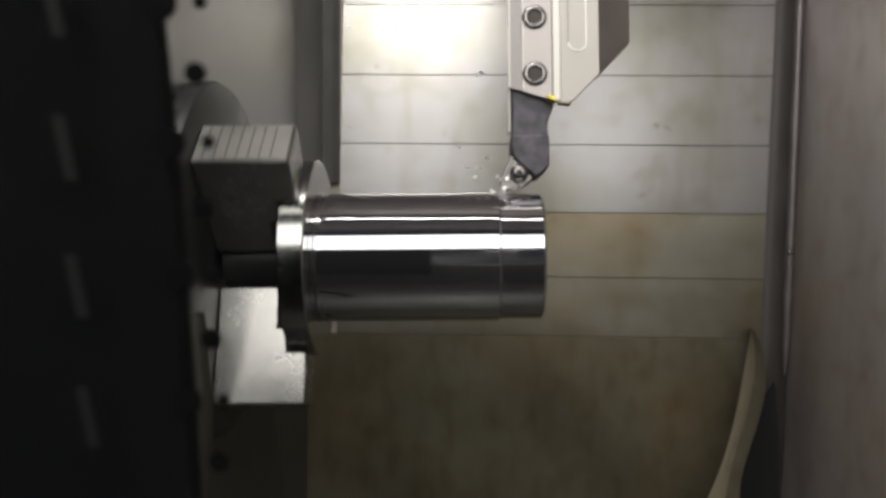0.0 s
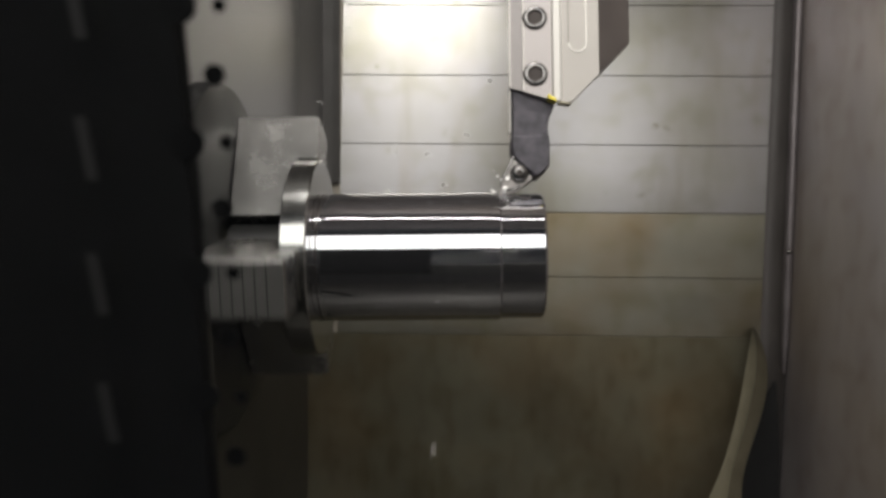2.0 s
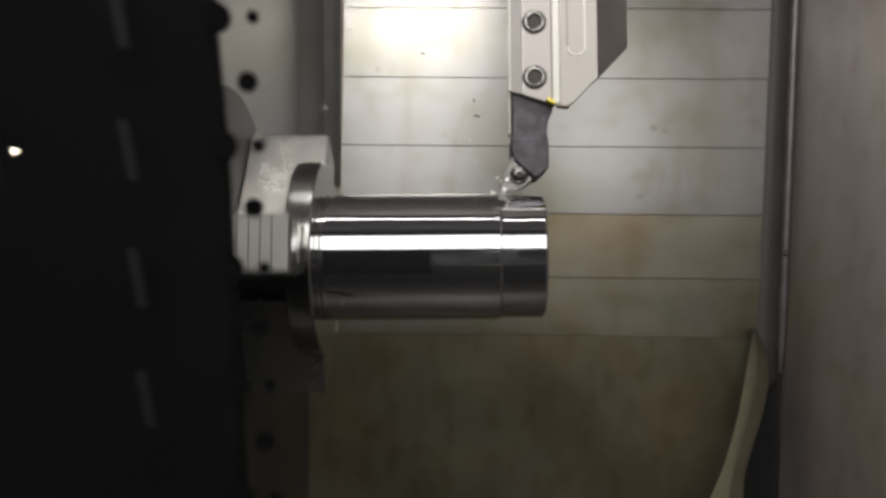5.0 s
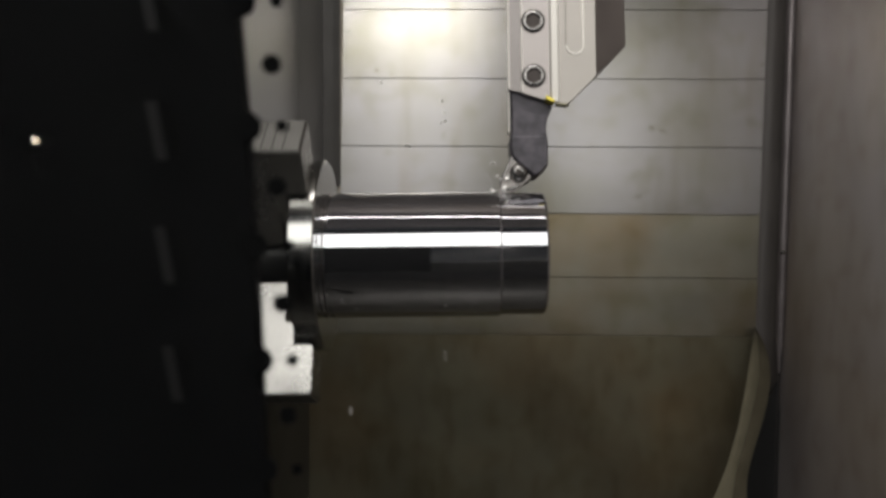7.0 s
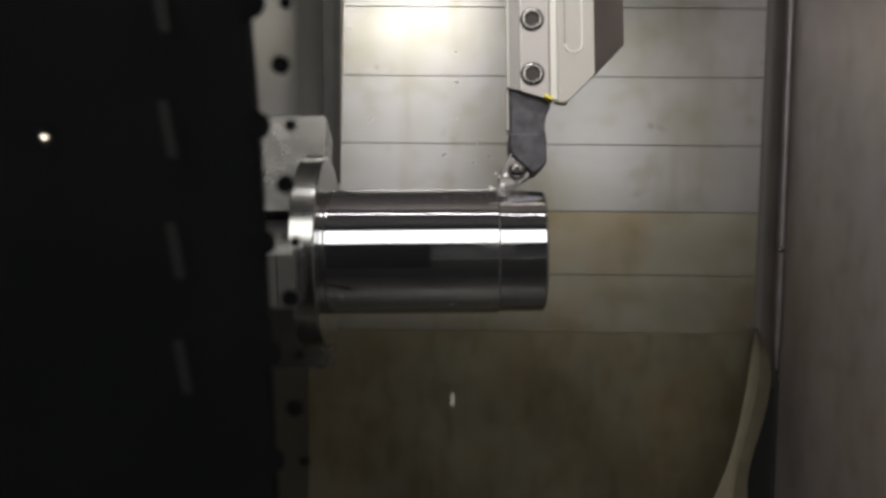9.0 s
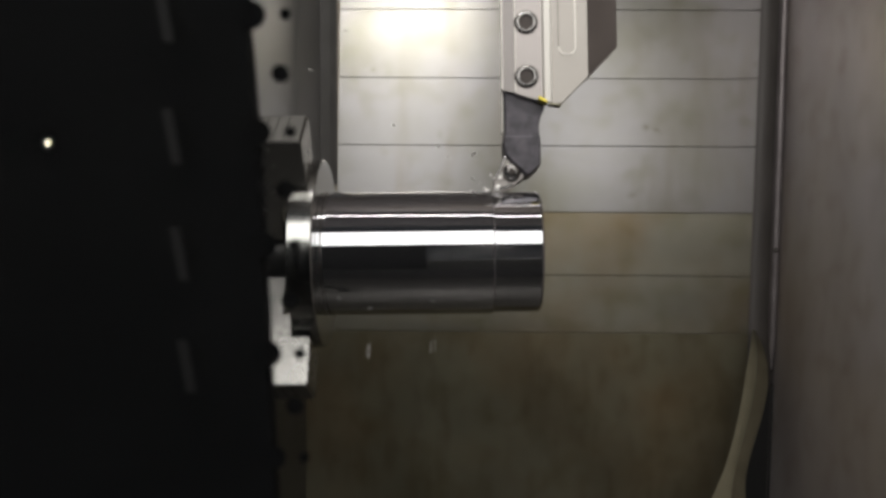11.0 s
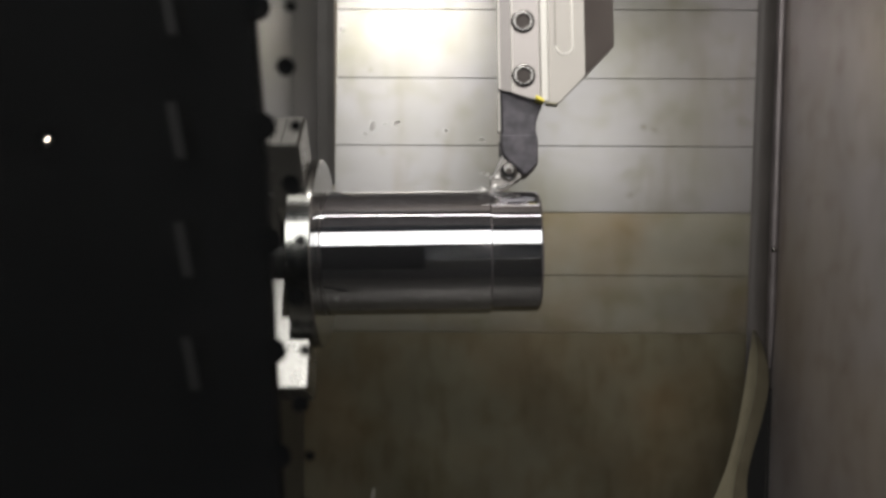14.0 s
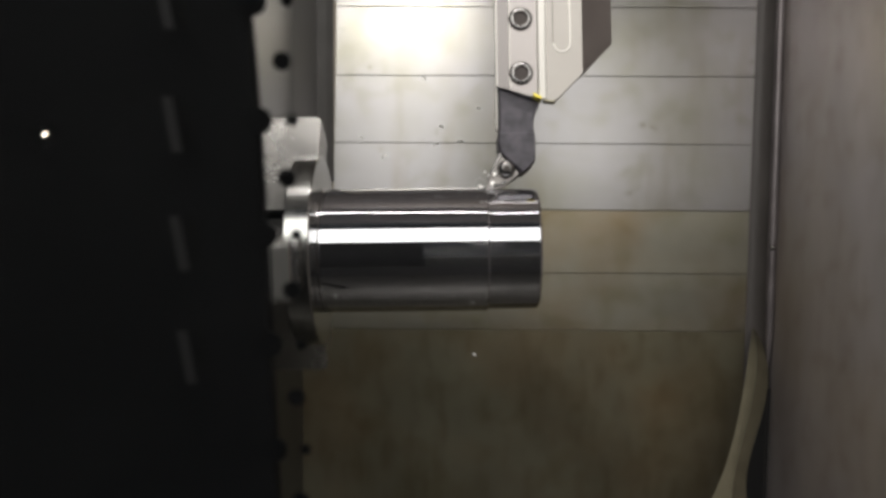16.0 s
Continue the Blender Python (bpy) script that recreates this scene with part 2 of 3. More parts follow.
def back_wall():
    wall = thing("wall_back", "sheet steel slats of the machine's rear cover, stained and oily", "wall", kind="structure")
    part("backing", box(LEFT_X - 0.03, RIGHT_X + 0.06, WALL_Y + 0.0009, WALL_Y + 0.02, -0.44, JOINTS[-1]), GRIME, wall)
    for lo, hi in zip(JOINTS, JOINTS[1:]):
        gap = 0.00018
        # each slat leans a little, its lower edge proud of the next one
        outline = [(WALL_Y + 0.0002, lo + gap), (WALL_Y + 0.0055, lo + gap), (WALL_Y + 0.0055, hi - gap), (WALL_Y + 0.0005, hi - gap), (WALL_Y, hi - 0.0006), (WALL_Y, lo + 0.0005)]
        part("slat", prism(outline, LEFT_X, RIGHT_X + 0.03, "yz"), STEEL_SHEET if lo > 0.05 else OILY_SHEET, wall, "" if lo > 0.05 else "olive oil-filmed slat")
    lean = Matrix.Translation((0, 0, 0.0017)) @ Matrix.Rotation(radians(1.1), 4, "Y")
    wall.matrix_basis = lean
    apron = thing("wall_apron", "dark oily steel apron below the slats", "wall", kind="structure")
    part("sheet", prism([(WALL_Y, -0.0622), (WALL_Y + 0.0055, -0.0622), (WALL_Y + 0.0055, -0.44), (WALL_Y, -0.44)], LEFT_X - 0.029, RIGHT_X + 0.03, "yz"), APRON, apron)
    apron.matrix_basis = lean
    return wall


def side_walls():
    head = thing("wall_headstock", "smooth steel panel of the headstock behind the chuck", "wall", kind="structure")
    part("panel", box(-0.092, -0.0715, -0.07, WALL_Y - 0.004, 0.088, 0.50, 0.002), HEAD_STEEL, head)
    part("casting", box(-0.084, -0.0725, -0.05, WALL_Y - 0.004, -0.44, 0.0865, 0.002), HEAD_CAST, head, "dark oily headstock casting")
    part("panel_return", prism([(-0.0717, WALL_Y - 0.060), (-0.0640, WALL_Y - 0.036), (-0.0572, WALL_Y - 0.012), (-0.0572, WALL_Y + 0.0008), (-0.0717, WALL_Y + 0.0008)], 0.089, 0.50, "xy"), HEAD_STEEL, head)
    strip = prism([(-0.0570, WALL_Y - 0.011), (-0.0470, WALL_Y - 0.0060), (-0.0407, WALL_Y - 0.002), (-0.0407, WALL_Y + 0.0008), (-0.0570, WALL_Y + 0.0008)], 0.092, 0.50, "xy")
    part("seal_strip", strip, GAP_STRIP, head, "dark seal strip in the corner")
    right = thing("wall_right", "grey steel side panel, dull and smeared with coolant", "wall", kind="structure")
    # the panel leans outwards towards the top
    m = Matrix.Translation((RIGHT_X + 0.001, 0, 0)) @ Matrix.Rotation(radians(3.9), 4, "Y")
    part("panel", moved(box(0.0, 0.02, -0.36, WALL_Y - 0.006, -0.44, 0.50, 0.003), m), PANEL_STEEL, right)
    trim = moved(lathe([(-0.105, 0), (-0.10, 0.0012), (-0.075, 0.0032), (-0.04, 0.0042), (0.5, 0.0042), (0.5, 0)], 16), Matrix.Translation((RIGHT_X - 0.003, WALL_Y - 0.0235, 0)) @ Matrix.Rotation(radians(-86.1), 4, "Y"))
    part("corner_bead", trim, BEAD, right, "", True)
    part("outer_left", box(-0.40, -0.385, -0.56, WALL_Y, -0.44, 0.50), CASTING, head, "dark painted casting")
    part("outer_back", box(-0.385, -0.115, 0.30, WALL_Y, -0.44, 0.50), CASTING, head, "dark painted casting")
    # rolled corner: a hollow curve from the slats round to the bead
    arc = [(-0.020 + 0.016 * math.sin(a), WALL_Y - 0.0004 - 0.022 * (1 - math.cos(a))) for a in [radians(9 * k) for k in range(10)]]
    flange = moved(prism(arc + [(-0.003, WALL_Y - 0.0225), (-0.003, WALL_Y + 0.0006), (-0.020, WALL_Y + 0.0006)], -0.42, 0.50, "xy"), m)
    # dark band of corner shade comes from the flange's colour
    part("corner_flange", flange, FLANGE, right, "rolled corner flange, corner shade in its colour", True)
    rivet = moved(lathe([(0, 0), (0, 0.003), (0.001, 0.0026), (0.002, 0.0012), (0.0022, 0)], 16), Matrix.Translation((RIGHT_X - 0.003, WALL_Y - 0.0275, 0.017)) @ TURN_TO_Y)
    part("rivet", rivet, SCREW, right)
    return head, right


def chute_lip():
    """The bent sheet edge that runs down from the corner towards the door."""
    lip = thing("chute_lip", "curved bent sheet steel guard, pale and oily, sliding in the corner", "sheet guard")
    def rim(s):
        return Vector((0.3715 - 0.0853 * s + 0.0154 * s**2 - 0.0228 * s**3, 0.335 - 0.15 * s, -0.056 - 0.172 * s + 0.033 * s**2))

    def fold(s):
        return Vector((0.3737 - 0.0126 * s - 0.1468 * s**2 + 0.0850 * s**3, 0.341 - 0.15 * s, -0.0563 - 0.174 * s + 0.0345 * s**2))

    def back(s):
        return Vector((0.3762 + 0.0578 * s - 0.279 * s**2 + 0.159 * s**3, 0.346 - 0.15 * s, -0.0568 - 0.1745 * s + 0.0347 * s**2))

    thick = Vector((0.0, 0.002, -0.003))
    # rim has the lit tone, return flange the painted shade tone
    for name, mat, one, two, label in (("rim", LIP, rim, fold, ""), ("return_flange", LIP_SHADE, fold, back, "oily return flange, coloured darker as its shaded side")):
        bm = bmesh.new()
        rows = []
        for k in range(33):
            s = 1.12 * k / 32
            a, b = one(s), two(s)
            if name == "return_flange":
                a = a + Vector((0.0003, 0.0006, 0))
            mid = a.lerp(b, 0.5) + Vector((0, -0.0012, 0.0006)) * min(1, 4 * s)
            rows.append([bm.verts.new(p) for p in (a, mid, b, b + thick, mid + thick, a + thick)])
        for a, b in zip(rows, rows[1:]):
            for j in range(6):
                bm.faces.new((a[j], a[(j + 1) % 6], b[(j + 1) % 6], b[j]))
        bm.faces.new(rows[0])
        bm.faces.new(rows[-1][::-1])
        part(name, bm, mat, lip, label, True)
    # added sheet behind the lip, black in place of the gap's shade
    part("shadow_gap", prism([(0.389, -0.108), (0.391, -0.157), (0.388, -0.30), (0.320, -0.30), (0.3560, -0.1854), (0.3690, -0.1400)], 0.325, 0.329, "xz"), GAP_SHADE, lip, "near-black sheet standing in for shade in the gap")
    return lip


def closing():
    pan = thing("floor", "dark oily chip pan under the work", "floor", kind="structure")
    part("pan", box(-0.40, 0.60, -0.56, WALL_Y - 0.002, -0.46, -0.441), PAN, pan)
    roof = new("ceiling", finish(box(-0.40, 0.60, -0.48, WALL_Y + 0.02, 0.502, 0.52), "ceiling", PANEL_STEEL))
    tagged(roof, "grey sheet steel roof of the machine", "ceiling", kind="structure")
    return pan, roof


# ---- door window ----
GLASS_TILT = 12.6
GLASS_M = Matrix.Translation((0.0, -0.4073, -0.0160)) @ Matrix.Rotation(radians(GLASS_TILT), 4, "X")


def door_window():
    """The window of the door: a tilted pane with a printed dot border, and the black seal behind it."""
    window = thing("window_1", "laminated door window with a black printed dot border", "window", kind="structure")
    pane = part("pane", moved(box(-0.10, 0.55, 0.0028, 0.004, -0.22, 0.14), GLASS_M), GLASS, window, "clear laminated pane")
    pane.visible_shadow = False
    # dots: three staggered columns, shrinking away from the border
    pitch = 0.0086
    for k in range(-6, 14):
        z = 0.0150 - k * pitch
        for x, r in (((0.0577, 0.00088), (0.0527, 0.0021)) if k % 2 == 0 else ((0.0566, 0.00140),)):
            dot = bmesh.new()
            bmesh.ops.create_cone(dot, segments=24, radius1=r, radius2=r, depth=0.0002, cap_ends=True)
            part("dot", moved(dot, GLASS_M @ Matrix.Translation((x, 0.0042, z)) @ Matrix.Rotation(radians(90), 4, "X")), FRIT, window)
    # pale dashes printed on the border
    for k in range(-3, 2):
        z = -0.0027 - k * 0.0174
        dash = prism([(-0.0013, 0.0040), (0.0002, 0.0040), (0.0012, -0.0040), (-0.0003, -0.0040)], -0.0006, -0.0002, "xz")
        part("dash", moved(dash, GLASS_M @ Matrix.Translation((0.0412, 0, z))), DASH, window, "faint grey dash")
    return window


def door_panel():
    door = thing("door_1", "grey painted lower panel of the machine door", "door", kind="structure")
    part("lower_panel", box(-0.38, 0.60, -0.398, -0.387, -0.44, -0.105, 0.001), DOOR_PAINT, door)
    return door


def door_seal():
    seal = thing("door_seal", "black rubber and sheet edge of the machine door", "door frame", kind="structure")
    border = [(-0.12, -0.20), (0.0526, -0.20), (0.0524, 0.0100), (0.0517, 0.0300), (0.0507, 0.0900), (-0.12, 0.0900)]
    part("side_strip", moved(prism(border, 0.0046, 0.0090, "xz"), GLASS_M), FRAME_BLACK, seal)
    # added glowing bead, mirrored in the pane as a small white glint
    bead = bmesh.new()
    bmesh.ops.create_uvsphere(bead, u_segments=12, v_segments=8, radius=0.00045)
    part("glint_bead", moved(bead, Matrix.Translation((-0.0051, -0.4607, -0.0156))), plain("white glint glow", (1.0, 0.85, 0.7), 0, 0.4, 110), seal, "tiny glowing bead that makes a white glint")
    return seal


# ---- chuck and work ----
FACE_X = -0.055
AXIS_Z = 0.0018  # height of the spindle axis


def jaw_mesh():
    outline = [(FACE_X + 0.0005, 0.0215), (-0.0200, 0.0215), (-0.0200, 0.0455), (-0.0145, 0.0455), (-0.0145, 0.0592), (-0.0045, 0.0592), (-0.0030, 0.0607), (-0.0030, 0.0870), (-0.0045, 0.0885), (FACE_X + 0.0005, 0.0885)]
    return prism(outline, -0.0155, 0.0155, "xz", 0.0007)


def chuck():
    c = thing("lathe_chuck", "spinning three-jaw lathe chuck, oily dark body with bright ground jaws", "chuck")
    body = lathe([(-0.0695, 0.0), (-0.0695, 0.104), (-0.067, 0.106), (-0.0585, 0.106), (-0.056, 0.1045), (FACE_X, 0.102), (FACE_X, 0.030), (-0.060, 0.028), (-0.060, 0.0)], 128)
    part("body", body, CHUCK, c, "oily dark steel body", True)
    mesh = None
    for k in range(3):
        if mesh is None:
            jaw = part("jaw", jaw_mesh(), JAW, c, "bright ground steel jaw")
            mesh = jaw.data
        else:
            jaw = new("jaw", mesh)
            jaw.parent = c
            tagged(jaw, "bright ground steel jaw")
        jaw.matrix_basis = Matrix.Rotation(radians(120 * k), 4, "X")
        # dull outer end with grooves across it
        if k == 0:
            end_mesh = finish(box(FACE_X + 0.001, -0.0045, -0.0148, 0.0148, 0.0880, 0.0888, 0.0001), "end_face", JAW_END)
            groove_mesh = finish(joined(*[box(x - 0.0003, x + 0.0003, -0.0140, 0.0140, 0.0884, 0.08885) for x in (-0.049, -0.043, -0.037, -0.031, -0.025, -0.019, -0.013)]), "end_groove", CHUCK)
        for name, mesh_data, label in (("end_face", end_mesh, "dull grey outer end"), ("end_groove", groove_mesh, "dark groove lines")):
            piece = tagged(new(name, mesh_data), label)
            piece.parent = jaw
    return c


TIP_X, UNCUT_R, CUT_R = 0.1083, 0.0384, 0.0373


def workpiece():
    w = thing("workpiece", "round flanged steel bar being turned, mirror bright with a stepped end", "workpiece")
    core = lathe([(0.0, 0), (0.0, CUT_R), (0.1327, CUT_R), (0.1340, CUT_R - 0.0012), (0.1340, 0.020), (0.1322, 0.018), (0.1322, 0)], 160)
    part("turned_bar", core, FINISHED, w, "finely turned bright steel", True)
    part("shank", lathe([(-0.0535, 0.0), (-0.0535, 0.0205), (-0.0138, 0.0205), (-0.0138, 0.0)], 96), CHUCK, w, "dark clamped shank", True)
    flange = lathe([(-0.0136, 0.0), (-0.0136, 0.0578), (-0.0129, 0.0586), (0.0004, 0.0586), (0.0012, 0.0578), (0.0012, 0.0)], 192)
    part("flange", flange, RAW_BAR, w, "grey machined flange held in the jaws", True)
    ring = lathe([(0.0024, 0.0380), (0.0024, 0.03860), (0.0031, 0.03860), (0.0031, 0.0380)], 120, True)
    part("scribed_ring", ring, SOCKET, w, "thin dark scribed ring", True)
    sleeve = lathe([(0.0014, CUT_R - 0.0004), (0.0014, UNCUT_R), (TIP_X - 0.0004, UNCUT_R), (TIP_X, UNCUT_R - 0.0004), (TIP_X + 0.0006, CUT_R - 0.0002)], 160, True)
    skin = part("uncut_skin", sleeve, TURNED, w, "bright layer still to be cut", True)
    return w, skin


def hose():
    h = thing("coolant_hose", "olive brown coolant hose hanging beside the chuck", "hose")
    bm = bmesh.new()
    rows = []
    for k in range(33):
        z = -0.028 - 0.40 * k / 32
        c = Vector((-0.0330 + 0.004 * math.sin(k * 0.35), -0.136, z))
        r = 0.0055 + 0.0006 * (k % 2)
        rows.append([bm.verts.new(c + Vector((r * math.cos(a), r * math.sin(a), 0))) for a in [2 * math.pi * j / 14 for j in range(14)]])
    for a, b in zip(rows, rows[1:]):
        for j in range(14):
            bm.faces.new((a[j], a[(j + 1) % 14], b[(j + 1) % 14], b[j]))
    bm.faces.new(rows[0])
    bm.faces.new(rows[-1][::-1])
    part("tube", bm, HOSE, h, "", True)
    return h


# ---- tool ----
def tool():
    t = thing("turning_tool", "nickel plated tool block with a black turning tool and clamped insert", "lathe tool")
    # the block: front face, ridge, flank
    front = prism([(0.1235, 0.099), (0.1405, 0.0935), (0.1405, 0.40), (0.1235, 0.40)], -0.0125, 0.004, "xz", 0.0002)
    part("clamp_bar", front, CLAMP, t)
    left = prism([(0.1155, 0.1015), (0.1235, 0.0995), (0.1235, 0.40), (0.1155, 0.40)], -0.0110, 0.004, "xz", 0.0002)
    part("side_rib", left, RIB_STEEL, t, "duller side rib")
    main = [(0.1408, 0.0925), (0.150, 0.0915), (0.1525, 0.0925), (0.1685, 0.1085), (0.1685, 0.40), (0.1408, 0.40)]
    part("block", prism(main, -0.0145, -0.0128, "xz", 0.0005, 2), NICKEL, t, "pale nickel plated block")
    # flank turned away from the lamps, coloured dark as if shaded
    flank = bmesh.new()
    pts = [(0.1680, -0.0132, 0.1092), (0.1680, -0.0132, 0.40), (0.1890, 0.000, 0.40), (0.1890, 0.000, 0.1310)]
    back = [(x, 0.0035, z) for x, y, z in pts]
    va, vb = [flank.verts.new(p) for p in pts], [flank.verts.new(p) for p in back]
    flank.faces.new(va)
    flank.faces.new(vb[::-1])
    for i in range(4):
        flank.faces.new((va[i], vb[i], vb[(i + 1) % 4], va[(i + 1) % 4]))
    part("flank", flank, HOLDER_SHADE, t, "flank with its shade in the colour")
    # ridge: its highlight is painted in by the pale edge colour
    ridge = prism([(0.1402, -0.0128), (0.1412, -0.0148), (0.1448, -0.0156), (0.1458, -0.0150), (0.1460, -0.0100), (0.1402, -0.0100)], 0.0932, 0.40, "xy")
    part("ridge", ridge, EDGE, t, "bevelled ridge with its sheen in the colour")
    # long rounded slot on the face
    slot = bmesh.new()
    n = 12
    cx, cz = 0.1555, 0.1273
    loop = [(cx + 0.0055 * math.cos(a), cz + 0.0055 * math.sin(a)) for a in [math.pi + math.pi * k / n for k in range(n + 1)]] + [(cx + 0.0055, 0.40), (cx - 0.0055, 0.40)]
    inner = [(cx + 0.0046 * math.cos(a), cz + 0.0046 * math.sin(a)) for a in [math.pi + math.pi * k / n for k in range(n + 1)]] + [(cx + 0.0046, 0.40), (cx - 0.0046, 0.40)]
    lo = [slot.verts.new((x, -0.0151, z)) for x, z in loop]
    li = [slot.verts.new((x, -0.0151, z)) for x, z in inner]
    bo = [slot.verts.new((x, -0.0143, z)) for x, z in loop]
    bi = [slot.verts.new((x, -0.0143, z)) for x, z in inner]
    for i in range(len(loop) - 1):
        for p, q in ((lo, li), (bi, bo), (bo, lo), (li, bi)):
            slot.faces.new((p[i], p[i + 1], q[i + 1], q[i]))
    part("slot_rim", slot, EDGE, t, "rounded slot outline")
    part("rib_edge", box(0.1150, 0.1160, -0.0114, -0.004, 0.1020, 0.40, 0.0002), EDGE, t, "bright rib edge with painted sheen")
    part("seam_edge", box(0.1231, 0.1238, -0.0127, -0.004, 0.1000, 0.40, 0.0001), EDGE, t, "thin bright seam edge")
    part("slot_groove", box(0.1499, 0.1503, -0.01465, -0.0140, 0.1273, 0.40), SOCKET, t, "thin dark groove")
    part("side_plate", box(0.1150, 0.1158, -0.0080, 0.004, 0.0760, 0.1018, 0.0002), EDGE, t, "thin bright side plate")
    nose = [(0.1166, 0.0735), (0.1386, 0.0735), (0.1384, 0.0560), (0.1357, 0.0530), (0.1325, 0.0500), (0.1303, 0.0497), (0.1245, 0.0545), (0.1200, 0.0588), (0.1178, 0.0608), (0.1166, 0.0660)]
    part("tool_nose", prism(nose, -0.0083, -0.0060, "xz", 0.0006), TOOL_BLACK, t, "darker ground nose of the tool")
    for z in (0.1435, 0.1095):
        screw = joined(lathe([(0, 0.0049), (0.0, 0.0064), (0.0009, 0.0064), (0.0012, 0.0059), (0.0012, 0.0050), (-0.001, 0.0049)], 32))
        ob = part("clamp_screw", moved(screw, Matrix.Translation((0.1305, -0.0130, z)) @ TURN_TO_Y), SCREW, t, "bright socket screw", True)
        bore = lathe([(0.0, 0.0064), (0.0004, 0.0066), (0.0004, 0.0072), (0.0, 0.0074)], 32)
        part("counterbore", moved(bore, Matrix.Translation((0.1305, -0.0128, z)) @ TURN_TO_Y), SOCKET, ob, "dark counterbore ring", True)
        part("socket", moved(lathe([(0.0003, 0), (0.0003, 0.0040), (0.0006, 0.0050), (-0.001, 0.0050), (-0.001, 0)], 6), Matrix.Translation((0.1305, -0.0131, z)) @ TURN_TO_Y), SOCKET, ob, "dark hexagon socket")
    part("nozzle", prism([(0.1372, 0.0945), (0.1425, 0.0920), (0.1425, 0.0940), (0.1375, 0.0968)], -0.0165, -0.006, "xz", 0.0004), BRASS, t, "yellow coolant nozzle")
    part("nozzle_tail", prism([(0.1432, 0.0915), (0.1500, 0.0905), (0.1515, 0.0912), (0.1440, 0.0928)], -0.0155, -0.008, "xz", 0.0003), LIP, t, "dull olive seal edge")
    # black tool body, necked and chamfered
    shank = [(0.1165, 0.1035), (0.1420, 0.0960), (0.1415, 0.0900), (0.1390, 0.0850), (0.1378, 0.0790), (0.1382, 0.0740), (0.1390, 0.0700), (0.1388, 0.0555), (0.1360, 0.0525), (0.1325, 0.0495), (0.1300, 0.0490), (0.1240, 0.0540), (0.1195, 0.0585), (0.1172, 0.0605), (0.1160, 0.0660), (0.1160, 0.0725), (0.1172, 0.0770), (0.1172, 0.0880)]
    part("tool_body", prism(shank, -0.0075, 0.018, "xz", 0.0007), TOOL_BLACK, t, "worn black tool shank")
    seat = [(0.1172, 0.0610), (0.1100, 0.0490), (0.1100, 0.0415), (0.1190, 0.0425), (0.1285, 0.0475), (0.1300, 0.0530), (0.124, 0.060)]
    part("insert_seat", prism(seat, -0.002, 0.015, "xz", 0.0005), TOOL_BLACK, t)
    rhomb = [(TIP_X + 0.0002, 0.0378), (TIP_X + 0.0012, 0.0373), (0.1195, 0.0405), (0.1285, 0.0480), (0.1280, 0.0492), (0.1170, 0.0605), (0.1160, 0.0603), (0.1105, 0.0490)]
    part("insert", prism(rhomb, -0.0062, -0.0015, "xz", 0.0004), CARBIDE, t, "worn carbide insert")
    rib = [(0.1102, 0.0478), (0.1116, 0.0474), (0.1168, 0.0578), (0.1178, 0.0612), (0.1164, 0.0612)]
    part("chip_breaker", prism(rib, -0.0080, -0.0060, "xz", 0.0004), SCREW, t, "bright edge of the insert")
    rib2 = [(0.1128, 0.0400), (0.1180, 0.0412), (0.1215, 0.0432), (0.1205, 0.0442), (0.1165, 0.0424), (0.1128, 0.0414)]
    part("chip_breaker", prism(rib2, -0.0080, -0.0060, "xz", 0.0004), SCREW, t, "bright edge of the insert")
    head = lathe([(0, 0), (0, 0.0052), (0.0018, 0.0056), (0.0034, 0.0050), (0.0046, 0.0036), (0.0048, 0.0022), (0.0038, 0.0020), (0.0036, 0)], 32)
    sc = part("insert_screw", moved(head, Matrix.Translation((0.1206, -0.0062, 0.0508)) @ TURN_TO_Y), SCREW, t, "round steel clamping screw", True)
    part("socket", moved(lathe([(0.0046, 0), (0.0046, 0.0021), (0.0030, 0.0021), (0.0030, 0)], 6), Matrix.Translation((0.1206, -0.0064, 0.0508)) @ TURN_TO_Y), SOCKET, sc, "dark star socket")
    return t


back_wall()
side_walls()
LIP_OB = chute_lip()
closing()
door_window()
door_seal()
door_panel()
hose()
CHUCK_OB = chuck()
WORK_OB, SKIN_OB = workpiece()
TOOL_OB = tool()

# ---- what moves ----
# the angle of one jaw from straight up towards the door, in degrees, at half seconds
PHASES = [(0, 48), (0.5, -11), (1, 75), (1.5, 37), (2, -17), (2.5, 71), (3, 30), (3.5, -22), (4, 52),
          (6.5, 80), (7, 44), (7.5, -12), (8, 74), (8.5, 29), (9, -18), (11.5, -7), (12, 80), (12.5, 50), (13, -11),
          (13.5, 76), (14, 41), (14.5, -13), (15, 72), (15.5, 33), (16, -20)]


def spin_rows():
    """Angles every tenth of a second: about 63.6 degrees a step, drawn to the phases (a jaw every 120 degrees)."""
    keys, total = [], None
    for t, p in PHASES:
        if total is None:
            total = p
        else:
            wanted = total + 636.0 * (t - keys[-1][0])
            total = p + 120 * round((wanted - p) / 120)
        keys.append((t, total))
    out = []
    for k in range(161):
        t = k / 10
        for (ta, a), (tb, b) in zip(keys, keys[1:]):
            if ta <= t <= tb:
                out.append((t, a + (b - a) * (t - ta) / (tb - ta)))
                break
    return out


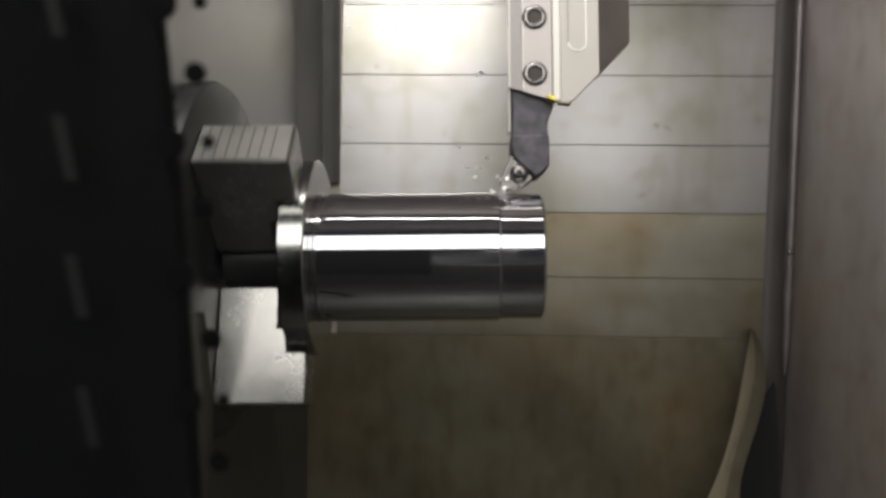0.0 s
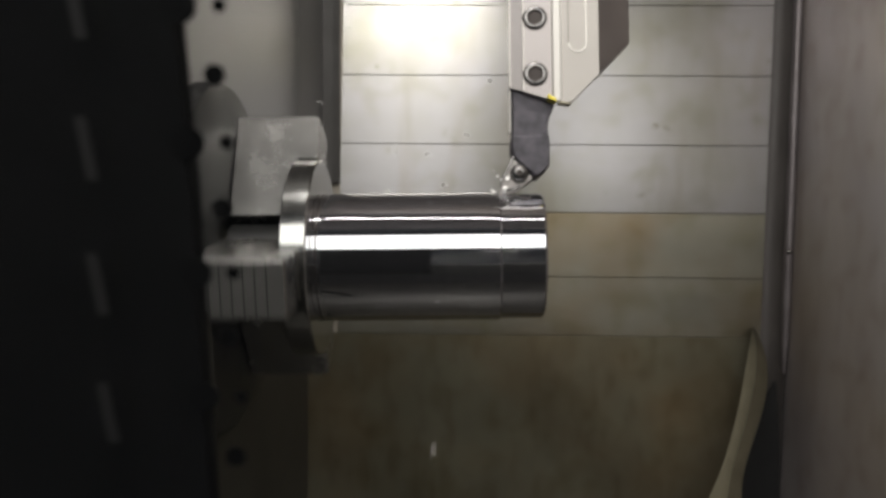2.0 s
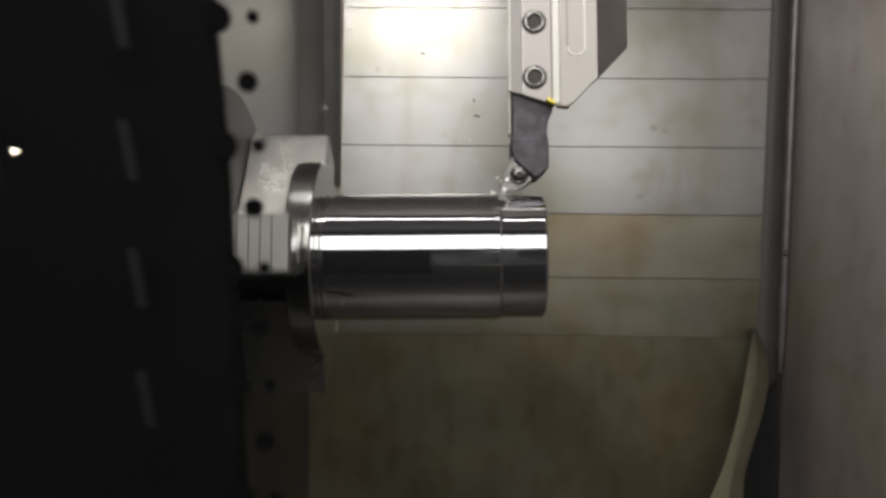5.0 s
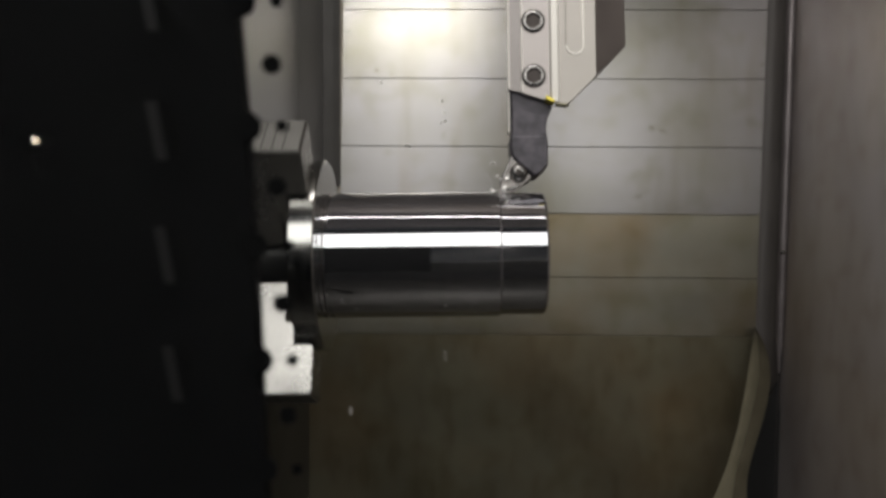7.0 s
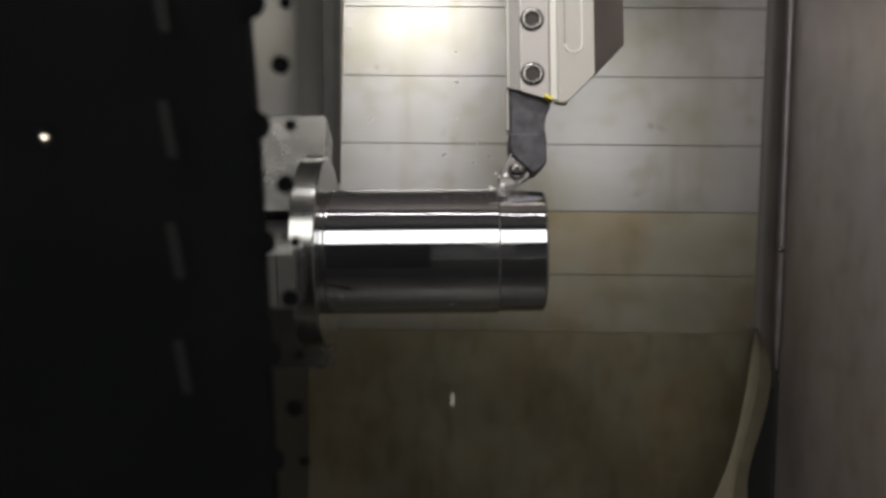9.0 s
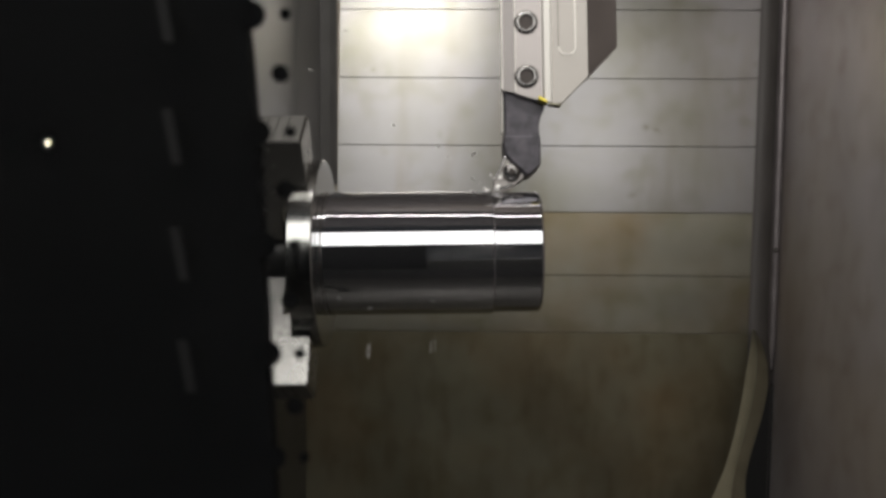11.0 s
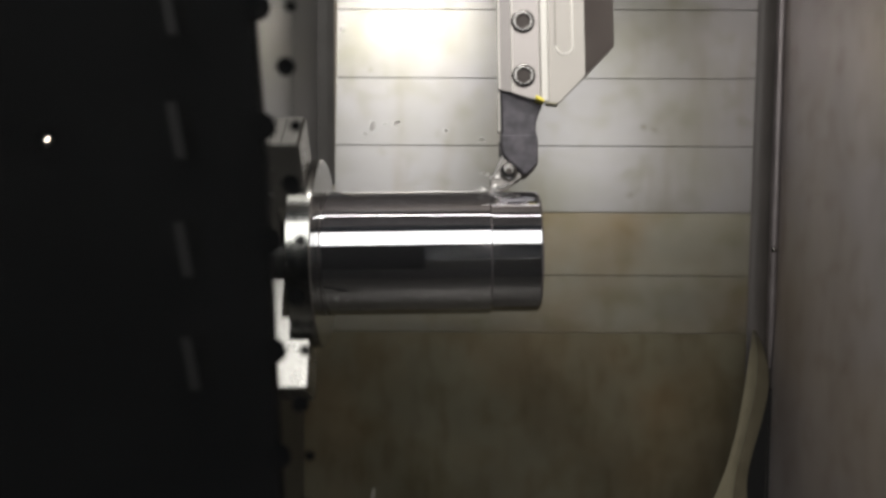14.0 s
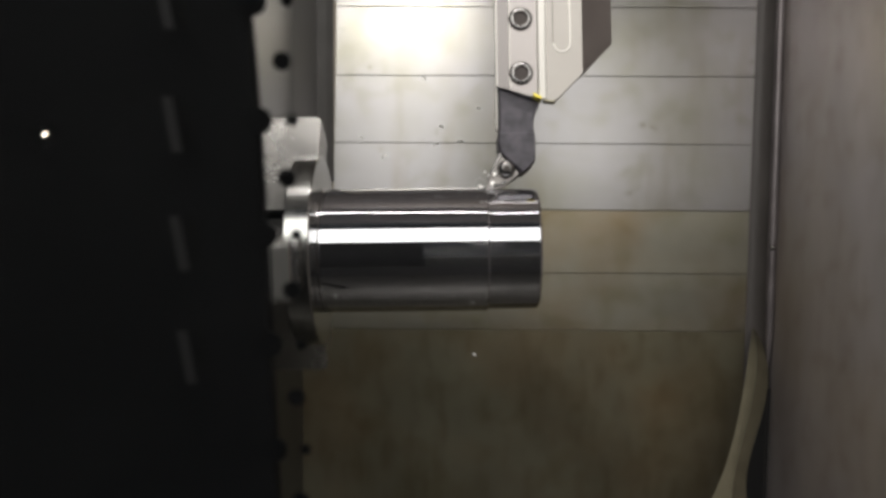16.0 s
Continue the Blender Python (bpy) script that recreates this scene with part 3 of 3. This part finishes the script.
def chip_mesh(seed):
    """A small curled sliver."""
    rng = random.Random(seed)
    bm = bmesh.new()
    turns, r, w, n = rng.uniform(0.3, 0.6), rng.uniform(0.0008, 0.0016), rng.uniform(0.0010, 0.0017), 12
    rows = []
    for k in range(n + 1):
        a = 2 * math.pi * turns * k / n
        for t0 in (0.0, 0.00012):
            q = r * (1 + 0.5 * k / n) + t0
            rows.append([bm.verts.new((q * math.cos(a), y, q * math.sin(a))) for y in (-w + 0.0008 * k / n, w + 0.0008 * k / n)])
    for k in range(n):
        i = 2 * k
        bm.faces.new((rows[i][0], rows[i][1], rows[i + 2][1], rows[i + 2][0]))
        bm.faces.new((rows[i + 1][1], rows[i + 1][0], rows[i + 3][0], rows[i + 3][1]))
        for side in (0, 1):
            bm.faces.new((rows[i][side], rows[i + 2][side], rows[i + 3][side], rows[i + 1][side]))
    return finish(bm, "chip", CHIP, True)


CHIP_MESHES = [chip_mesh(k) for k in range(6)]
FEED = [(0, 0.0), (4, -0.0009), (9, -0.0027), (11.5, -0.0036), (16, -0.0053)]


def feed_at(t):
    for (ta, a), (tb, b) in zip(FEED, FEED[1:]):
        if t <= tb:
            return a + (b - a) * (t - ta) / (tb - ta)
    return FEED[-1][1]


def chips():
    """Chips break off at the tip, fly up and away, and fall into the pan."""
    rng = random.Random(11)
    flights = []
    for k in range(295):
        start = -0.75 + k * 16.7 / 295
        ob = new("chip", CHIP_MESHES[k % 6])
        tagged(ob, "tiny bright curled steel chip flying from the cut", "chip", "chips from the cut")
        ang = radians(rng.uniform(92, 150))
        speed = rng.uniform(0.07, 0.42)
        vx, vz, vy = speed * math.cos(ang), speed * math.sin(ang), rng.uniform(-0.04, 0.08)
        drop = rng.uniform(0.05, 0.3)
        flights.append((ob, start, vx, vy, vz, drop, [rng.uniform(-160, 160) for _ in range(3)]))
    return flights


def nest():
    """Stringy curls that hang on the insert."""
    n = thing("chip_nest", "small tangle of bright curled chips on the insert tip", "chip tangle")
    rng = random.Random(5)
    for k in range(6):
        c = (TIP_X + rng.uniform(-0.0045, 0.010), -0.006 + rng.uniform(-0.004, 0.0), 0.0405 + rng.uniform(0, 0.009))
        ob = new("curl", CHIP_MESHES[k % 6])
        ob.parent = n
        ob.matrix_basis = pose(*c, *[rng.uniform(0, 360) for _ in range(3)]) @ Matrix.Scale(rng.uniform(0.7, 1.3), 4)
    return n


NEST_OB = nest()
FLIGHTS = chips()


def motions():
    rows = spin_rows()
    for ob in (CHUCK_OB, WORK_OB):
        walk(ob, [(t, pose(0, 0, AXIS_Z, a, 0, 0)) for t, a in rows])
    walk(LIP_OB, [(0, pose(-0.0045, 0, -0.001)), (4, pose(0, 0, 0)), (9, pose(0.0075, 0, -0.004)), (16, pose(0.0127, 0, -0.006))])
    for ob in (TOOL_OB, SKIN_OB, NEST_OB):
        walk(ob, [(t, pose(x, 0, 0)) for t, x in FEED])
    for ob, start, vx, vy, vz, drop, spin in FLIGHTS:
        x0 = TIP_X + feed_at(max(start, 0))
        home = (x0 - 0.004, 0.0, 0.030)
        rows = []
        if start > 0:
            rows = [(0, pose(*home)), (round(start, 2), pose(*home))]
        for k in range(1, 15):
            u = k * 0.06
            t = round(start + u, 2)
            late = max(u - 0.42, 0.0)
            z = 0.040 + vz * u - drop * u * u - 4.9 * late * late
            if t < 0 or t > 16:
                continue
            rows.append((t, pose(max(x0 + vx * u, -0.045), vy * u - 0.004, max(z, -0.4385), *[a * u * 0.5 for a in spin])))
        if rows[0][0] > 0:
            rows.insert(0, (0, rows[0][1]))
        if rows[-1][0] < 16:
            rows.append((16, rows[-1][1]))
        walk(ob, rows)


motions()
